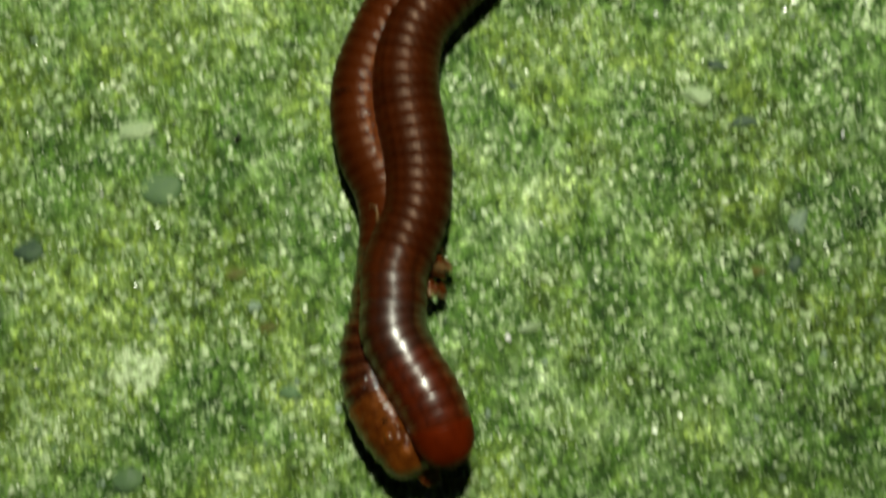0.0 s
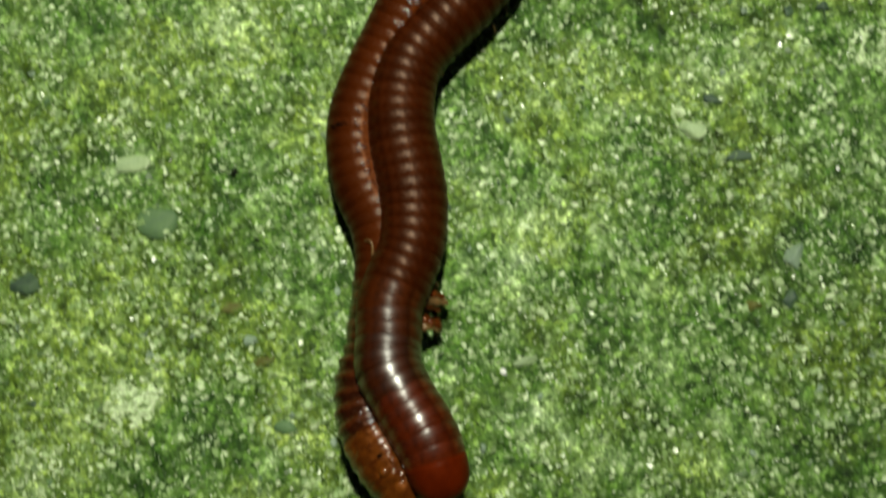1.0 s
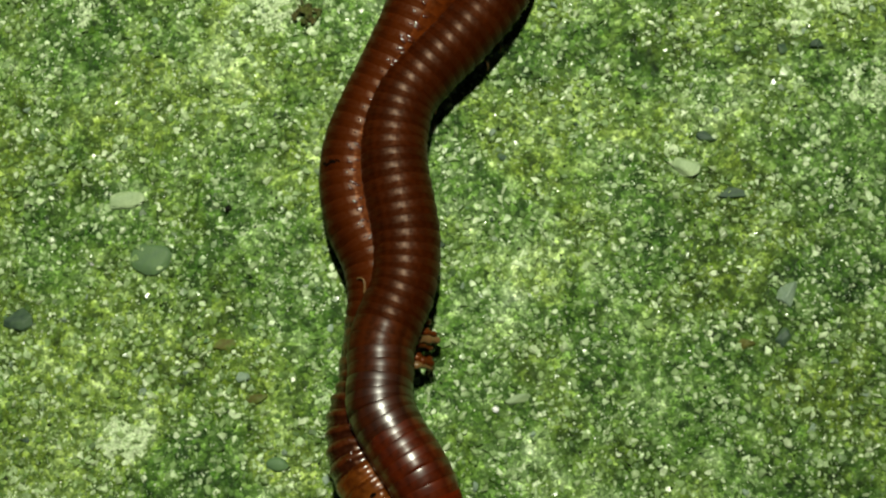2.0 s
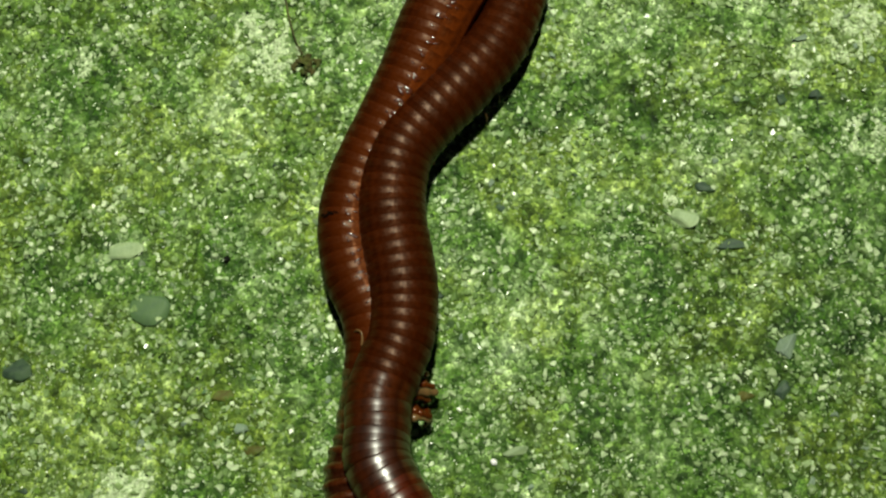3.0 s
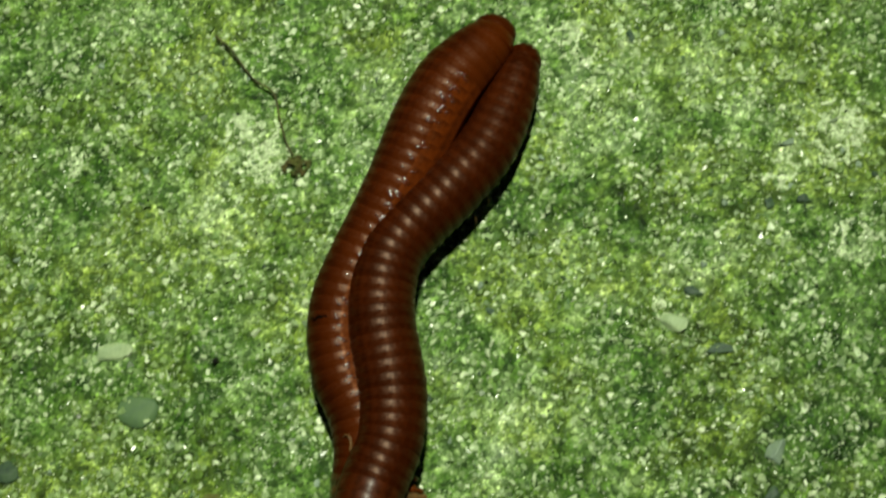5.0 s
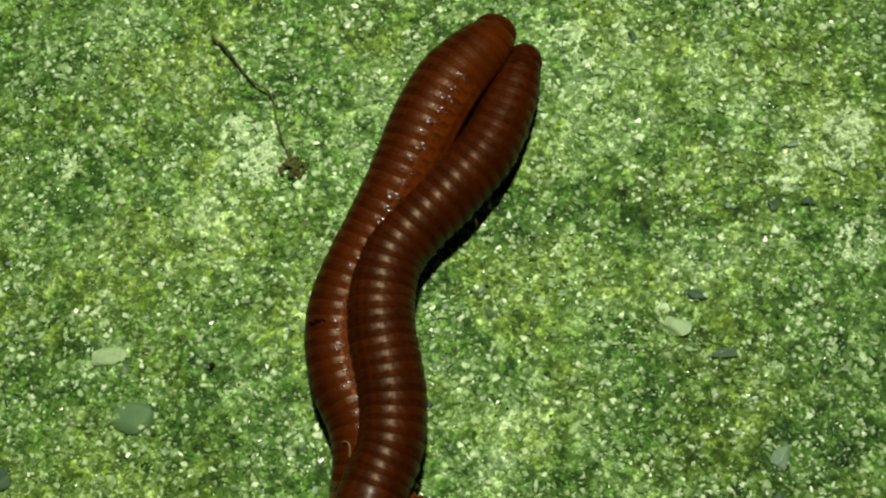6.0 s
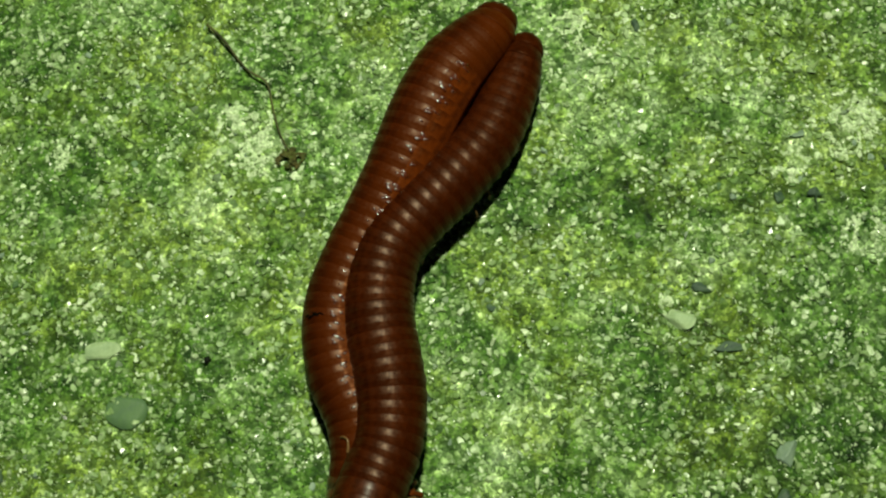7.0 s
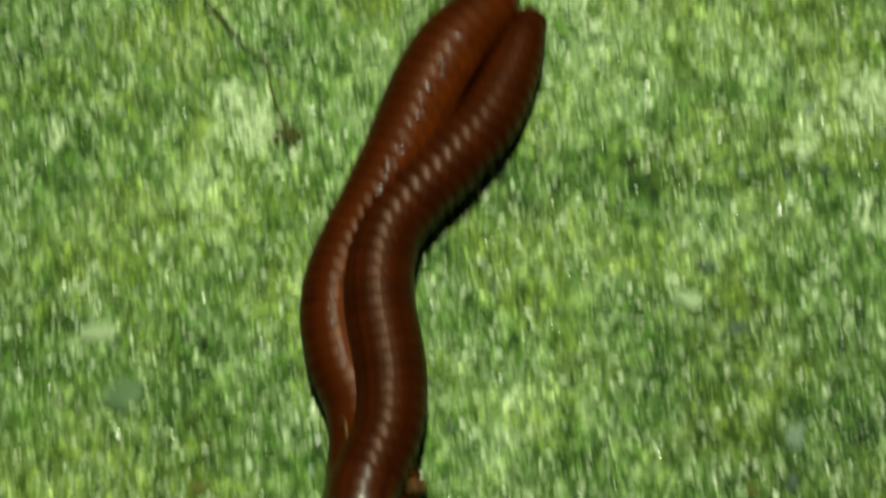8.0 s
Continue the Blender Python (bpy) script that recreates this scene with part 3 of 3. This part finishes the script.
class Body:
    """A body's line by length from the tail, with its radius, roll and sway."""

    def __init__(self, rows, rolls, reach, far):
        self.line = spline(rows, 10)
        step = np.linalg.norm(np.diff(self.line[:, :3], axis=0), axis=1)
        self.s = np.concatenate([[0], np.cumsum(step)])
        self.length = self.s[-1]
        self.rolls, self.reach, self.far = rolls, reach, far

    def point(self, s, sway=0.0):
        p = np.array([np.interp(s, self.s, self.line[:, i]) for i in range(3)])
        w = min(1.0, max(0.0, 1 - (self.length - s) / self.reach))
        p[0] += sway * self.far * w ** 1.6
        p[1] += sway * 0.12 * self.far * w ** 2
        return Vector(p)

    def radius(self, s):
        return float(np.interp(s, self.s, self.line[:, 3]))

    def frame_at(self, s, sway=0.0):
        """Pose at s: local z to the tail, local y out of the back."""
        z = (self.point(s - 0.5, sway) - self.point(s + 0.5, sway)).normalized()
        x = Vector((0, 0, 1)).cross(z).normalized()
        m = Matrix((x, z.cross(x), z)).transposed().to_4x4()
        roll = float(np.interp(s / self.length, [r[0] for r in self.rolls], [r[1] for r in self.rolls]))
        return Matrix.Translation(self.point(s, sway) * MM) @ m @ pose(0, 0, 0, 0, 0, roll)


RING_PROFILE = [(-0.30, 0.94), (-0.10, 0.982), (0.08, 0.989), (0.28, 0.994), (0.42, 0.999), (0.56, 1.003), (0.70, 1.004), (0.84, 1.001), (0.95, 0.994), (1.02, 0.976)]


def ring_mesh(r_front, r_rear, rng, belly=0.55, glints=1.0, flat=1.0, fold=0.0):
    """One body ring: a sunk dark front band, a raised red rear band with fine lengthwise ridges low on its sides, a flat belly plate."""
    bm = bmesh.new()
    n = 72
    rows = []
    wob = rng.uniform(-0.010, 0.010, 3) * flat
    for u, k in RING_PROFILE:
        r = (r_front + (r_rear - r_front) * u) * (1 + (k - 1) * flat) * (1 - fold * (0.5 - 0.5 * math.cos(6.28318 * (u - 0.6)))) * MM
        row = []
        for i in range(n):
            a = 6.28318 * i / n
            q = 1 + wob[0] * math.sin(2 * a + wob[1] * 300) + wob[2] * math.sin(5 * a)
            x, y = math.sin(a), math.cos(a)
            if u > 0.4 and -0.80 < y < 0.02 and i % 2:
                q += 0.014
            y = max(y, -0.90)
            row.append(bm.verts.new((x * r * q, y * r * q, (u - 0.5) * PITCH * MM)))
        rows.append(row)
    for j in range(len(rows) - 1):
        u = 0.5 * (RING_PROFILE[j][0] + RING_PROFILE[j + 1][0])
        for i in range(n):
            fc = bm.faces.new((rows[j][i], rows[j][(i + 1) % n], rows[j + 1][(i + 1) % n], rows[j + 1][i]))
            under = math.cos(6.28318 * (i + 0.5) / n) < -belly
            fc.material_index = 2 if under else (0 if u < 0.38 or u > 0.97 else 1)
    bm.faces.new(list(reversed(rows[0])))
    bm.faces.new(rows[-1])
    bmesh.ops.recalc_face_normals(bm, faces=bm.faces)
    # glossy beads added low on the sides to stand in for glints on the ridges
    for side in (-1, 1):
        for turn, up, size in ((106, 0.46, 0.16), (111, 0.86, 0.19), (117, 0.64, 0.16), (100, 0.70, 0.13)):
            if rng.random() < 0.28 or glints <= 0:
                continue
            a = radians(turn + rng.uniform(-4, 4)) * side
            r = (r_front + (r_rear - r_front) * up) * MM
            at = Matrix.Translation((math.sin(a) * r, math.cos(a) * r, (up - 0.5) * PITCH * MM))
            k = size * glints * MM * rng.uniform(0.8, 1.2)
            made = bmesh.ops.create_icosphere(bm, subdivisions=2, radius=1, matrix=at @ pose(0, 0, 0, 0, 0, -math.degrees(a)) @ pose(0, 0, 0, 0, rng.uniform(-35, 35), 0) @ Matrix.Diagonal((k * rng.uniform(1.3, 2.6), k * 0.6, k * 0.8, 1)))
            for fc in {q for v in made["verts"] for q in v.link_faces}:
                fc.material_index = 3
    return smooth(bm)


def leg_mesh(size):
    """A jointed leg: five tapering segments, bent outwards and hooked at the tip."""
    path = [Vector(p) * size * MM for p in ((0, 0, 0), (0.24, -0.13, -0.03), (0.52, -0.17, -0.10), (0.76, -0.06, -0.17), (0.94, 0.12, -0.24), (1.0, 0.28, -0.28))]
    return tube(path, [size * MM * r for r in (0.13, 0.16, 0.15, 0.13, 0.09, 0.03)], 7)


def shared_mesh(name, bm, mat):
    me = bpy.data.meshes.new(name)
    bm.to_mesh(me)
    bm.free()
    me.materials.append(mat)
    return me


LEG_MESH = shared_mesh("leg", leg_mesh(1.6), LEG)


def millipede(body, label, seed, legs_from=3, pale_front=0, waxy_front=0, front=(), flat=1.0, bare=2, shell=(RING_DARK, RING_RED), rib=1.0, lipped=0, wrinkle=0.0):
    """A millipede: an Empty at its base, rings with two pairs of legs each, tail plug, collar and head."""
    rng = np.random.default_rng(seed)
    base = body.point(body.length * 0.5)
    thing = tagged(new("millipede"), label, "millipede", "mating pair of millipedes")
    thing.location = (base.x * MM, base.y * MM, 0)
    home = thing.matrix_basis.inverted()
    rings = []
    count = int((body.length - 2.4) / PITCH)
    for k in range(count):
        s = 0.9 + (k + 0.5) * PITCH
        mats = [*shell, BELLY, GLINT_BEAD]
        if k >= count - pale_front:
            mats = [FACE, FACE, FACE, GLINT_BEAD]
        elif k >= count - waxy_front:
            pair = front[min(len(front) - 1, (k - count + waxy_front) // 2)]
            mats = [*pair, pair[1] if bare > 2 else BELLY, GLINT_BEAD]
        relief_of = rib if k < count - waxy_front else flat
        if k >= count - lipped:
            relief_of = 0.5
            mats = [LIPS[0], LIPS[1], LIPS[0], GLINT_BEAD] if bare <= 2 else mats
        ob = part("ring", ring_mesh(body.radius(s + PITCH / 2), body.radius(s - PITCH / 2), rng, 0.37 if k > 4 else 1.1, 0.0 if k < 5 or k >= count - pale_front else 1.0 if k < 18 else 0.8, relief_of, wrinkle * rng.uniform(0.6, 1.3) * (0.55 if k >= count - pale_front else 1.0) if k >= count - bare else 0.0), mats, thing)
        ob.matrix_basis = home @ body.frame_at(s)
        rings.append((ob, s))
        if k < legs_from or k >= count - bare:
            continue
        r = body.radius(s)
        for dz in (-0.27, 0.27):
            for side in (-1, 1):
                leg = new("leg", LEG_MESH)
                leg.parent = ob
                turn = rng.normal(0, 9)
                fold = rng.normal(-58, 9) if bare > 2 else 0
                leg.matrix_basis = pose(side * 0.16 * r * MM, -0.86 * r * MM, dz * PITCH * MM, turn * 0.5, fold if side > 0 else 180 - fold, turn)
    return thing, home, rings


def plug(name, body, s0, s1, mats, thing, home, blunt=0.55, label=""):
    """The rounded end of a body, from s0 outwards to s1."""
    bm = bmesh.new()
    n, rows = 40, []
    r = body.radius(s0)
    length = s1 - s0
    for j in range(9):
        q = j / 9
        k = math.sqrt(max(0.0, 1 - q ** (2 / blunt)))
        rows.append([bm.verts.new((math.sin(6.28318 * i / n) * r * k * MM, max(math.cos(6.28318 * i / n), -0.9) * r * k * MM, -q * length * MM)) for i in range(n)])
    tip = bm.verts.new((0, 0, -length * MM))
    for a, b in zip(rows, rows[1:]):
        for i in range(n):
            bm.faces.new((a[i], a[(i + 1) % n], b[(i + 1) % n], b[i]))
    for i in range(n):
        bm.faces.new((rows[-1][i], rows[-1][(i + 1) % n], tip))
    bm.faces.new(list(reversed(rows[0])))
    bmesh.ops.recalc_face_normals(bm, faces=bm.faces)
    ob = part(name, smooth(bm), mats, thing, label)
    ob.matrix_basis = home @ body.frame_at(s0)
    return ob


ABOVE = Body(UPPER, [(0, 0), (1, 0)], 8.5, 1.5)
BELOW = Body(LOWER, [(0, -84), (0.15, -88), (0.28, -96), (0.45, -100), (0.78, -100), (0.88, -112), (0.94, -145), (1, -180)], 7.5, 2.1)
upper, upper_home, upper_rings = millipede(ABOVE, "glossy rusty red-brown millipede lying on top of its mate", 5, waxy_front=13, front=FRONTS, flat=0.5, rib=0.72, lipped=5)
lower, lower_home, lower_rings = millipede(BELOW, "rusty red-brown millipede lying on its side on algae", 6, pale_front=4, waxy_front=15, front=[(NECK_DARK, NECK_RED)], flat=1.5, bare=11, shell=(SIDE_DARK, SIDE_RED), rib=0.5, lipped=5, legs_from=13, wrinkle=0.075)


def ends(body, thing, home, rings, head_mat, dz):
    last, first = rings[-1][1], rings[0][1]
    front = plug("collar", body, last + PITCH * 0.45, body.length + dz, head_mat, thing, home, 0.75, "smooth rounded bright red collar over the head")
    tail = plug("tail_plug", body, first - PITCH * 0.3, first - PITCH * 0.3 + 1.7, RING_DARK, thing, home, 1.0)
    tail.matrix_basis = tail.matrix_basis @ pose(0, 0, 0, 0, 180, 0)
    return front, last + PITCH * 0.45


upper_front, upper_at = ends(ABOVE, upper, upper_home, upper_rings, HEAD_RED, 1.3)
lower_front, lower_at = ends(BELOW, lower, lower_home, lower_rings, FACE, 0.5)


def spare_legs():
    """Legs of the lower animal that reach out beside its mate, where the bodies cross."""
    rng = np.random.default_rng(9)
    near = min(lower_rings, key=lambda q: (BELOW.point(q[1]) - Vector((-11.8, 18.9, 2.8))).length)[0]
    inv = (lower.matrix_basis @ near.matrix_basis).inverted()
    for k in range(8):
        y = 21.4 - 0.48 * k + rng.uniform(-0.3, 0.3)
        far = rng.uniform(-0.6, 0.1) - 0.08 * abs(k - 5)
        thick = rng.uniform(1.25, 1.75)
        hook = rng.uniform(-0.9, 0.5)
        rows = ((-10.6, 0.2, 2.5), (-9.4, 0.1, 2.9 + rng.uniform(-0.3, 0.4)), (-8.5 + far, rng.uniform(-0.4, 0.3), 2.7), (-7.9 + far, hook * 0.4, 2.1 + rng.uniform(-0.2, 0.3)), (-7.9 + far, hook * 0.8, 1.4), (-8.3 + far, hook * 1.1, 0.8))
        way = spline([(x, y + dy, z) for x, dy, z in rows], 4)
        beads = [MM * thick * (0.25 - 0.008 * q) * (1 + 0.2 * math.cos(q * 1.57)) for q in range(len(way))]
        part("leg", tube([inv @ (Vector(p) * MM) for p in way], beads, 8), PALE_LEG if k in (3, 7) else LEG, near)


spare_legs()


def face():
    """Two bead-like feelers at the tip of the lower animal's head."""
    inv = (lower.matrix_basis @ lower_front.matrix_basis).inverted()
    for dy, dz in ((0.0, 0.0), (0.55, 0.5)):
        way = spline([(-10.3, 5.9 + dy, 3.6 + dz), (-10.2, 4.9 + dy, 3.4 + dz), (-9.7, 4.0 + dy, 3.3 + dz), (-9.1, 3.8 + dy, 3.1 + dz), (-8.5, 4.1 + dy, 3.0 + dz)], 6)
        beads = [MM * (0.40 + 0.08 * abs(math.sin(k * 0.9))) * (1 - 0.018 * k) for k in range(len(way))]
        part("feeler", tube([inv @ (Vector(p) * MM) for p in way], beads, 9), LEG, lower_front, "short curled orange feeler")


face()


def mouth():
    """The lower animal's folded mouth parts, small wet lobes on its face."""
    rng = np.random.default_rng(12)
    inv = (lower.matrix_basis @ lower_front.matrix_basis).inverted()
    for x, y, z, r, mat in ((-11.8, 7.2, 6.4, 0.6, FACE), (-11.0, 6.7, 6.4, 0.55, FACE), (-11.2, 7.8, 6.45, 0.5, FACE), (-10.6, 5.9, 6.05, 0.6, FACE), (-11.4, 6.1, 6.0, 0.4, NECK_RED), (-10.2, 5.2, 5.5, 0.5, LEG)):
        bm = bmesh.new()
        bmesh.ops.create_icosphere(bm, subdivisions=2, radius=1)
        turn = pose(0, 0, 0, rng.uniform(-30, 30), rng.uniform(-30, 30), rng.uniform(0, 180))
        for v in bm.verts:
            bump = 1 + 0.18 * noise.noise(v.co * 1.7 + Vector((x, y, z)))
            v.co = inv @ ((Vector((x, y, z)) + turn @ Vector((v.co.x * r * 1.25, v.co.y * r * 0.75, v.co.z * r * 0.5)) * bump) * MM)
        part("mouthpart", smooth(bm), mat, lower_front)


mouth()


def eye_patch():
    """The dark eye patch on the side of the lower animal's face."""
    at = Vector((-12.35, 8.15, 7.2))
    ob, s = min(lower_rings, key=lambda q: (BELOW.point(q[1]) - at).length)
    inv = (lower.matrix_basis @ ob.matrix_basis).inverted()
    bm = bmesh.new()
    bmesh.ops.create_icosphere(bm, subdivisions=2, radius=1)
    centre = BELOW.point(s)
    out = (at - centre).normalized()
    for v in bm.verts:
        v.co = inv @ ((centre + out * (BELOW.radius(s) * 0.985) + Vector((v.co.x * 0.36, v.co.y * 0.26, v.co.z * 0.05))) * MM)
    part("eye_patch", smooth(bm), EYE, ob, "dark eye patch")


eye_patch()


def scar():
    """A jagged dark crack across one ring of the lower animal's flank."""
    rng = np.random.default_rng(2)
    ob, at = min(lower_rings, key=lambda q: (BELOW.point(q[1]) - Vector((-14.6, 33.6, 2.4))).length)
    r = BELOW.radius(at) * 1.013
    for k in range(4):
        bm = bmesh.new()
        bmesh.ops.create_icosphere(bm, subdivisions=1, radius=1)
        sx, sz = rng.uniform(0.26, 0.42), rng.uniform(0.07, 0.16)
        for v in bm.verts:
            v.co = Vector((v.co.x * sx, v.co.y * 0.05, v.co.z * sz)) * MM * rng.uniform(0.8, 1.2)
        turn = -52 - 10 * k
        crack = part("crack", smooth(bm), EYE, ob, "dark crack in the ring")
        a = radians(turn)
        crack.matrix_basis = pose(math.sin(a) * r * MM, math.cos(a) * r * MM, rng.uniform(-0.26, 0.26) * MM, 0, rng.uniform(-25, 25), -turn)


scar()


def curled_leg():
    """One pale leg curled out of the gap between the bodies."""
    ob, at = min(lower_rings, key=lambda q: (BELOW.point(q[1]) - Vector((-13.4, 26.0, 2.4))).length)
    inv = (lower.matrix_basis @ ob.matrix_basis).inverted()
    way = spline([(-13.35, 23.5, 4.9), (-13.3, 24.0, 5.05), (-13.4, 24.5, 5.1), (-13.75, 24.7, 4.9), (-14.0, 24.65, 4.6)], 4)
    part("leg", tube([inv @ (Vector(p) * MM) for p in way], [MM * (0.11 - 0.004 * k) for k in range(len(way))], 8), PALE_LEG, ob, "pale curled leg")


curled_leg()


def foot_tips():
    """Pale tips of folded legs that catch the light under the upper animal's flank; the last only stands in for a
    glint.
    """
    for x, y, z in ((-4.3, 43.0, 1.7), (-3.3, 44.6, 1.6), (-8.4, 38.9, 3.2)):
        ob, at = min(upper_rings, key=lambda q: (ABOVE.point(q[1]) - Vector((x, y, z))).length)
        inv = (upper.matrix_basis @ ob.matrix_basis).inverted()
        way = spline([(x - 1.2, y + 0.6, z - 0.2), (x - 0.4, y + 0.25, z + 0.1), (x, y, z), (x + 0.18, y - 0.3, z - 0.3), (x + 0.1, y - 0.5, z - 0.7)], 4)
        part("leg", tube([inv @ (Vector(p) * MM) for p in way], [MM * (0.09 - 0.003 * k) for k in range(len(way))], 7), PALE_LEG, ob, "pale folded leg tip drawn for a glint")


foot_tips()


# ---------------------------------------------------------------- what moves
def motions():
    """The two front ends sway together; the rings of each front bend with them."""
    for body, home, pieces in ((ABOVE, upper_home, upper_rings + [(upper_front, upper_at)]), (BELOW, lower_home, lower_rings + [(lower_front, lower_at)])):
        for ob, s in pieces:
            if body.length - s < body.reach + 1:
                walk(ob, [(t, home @ body.frame_at(s, share)) for t, share in SWAY])


motions()
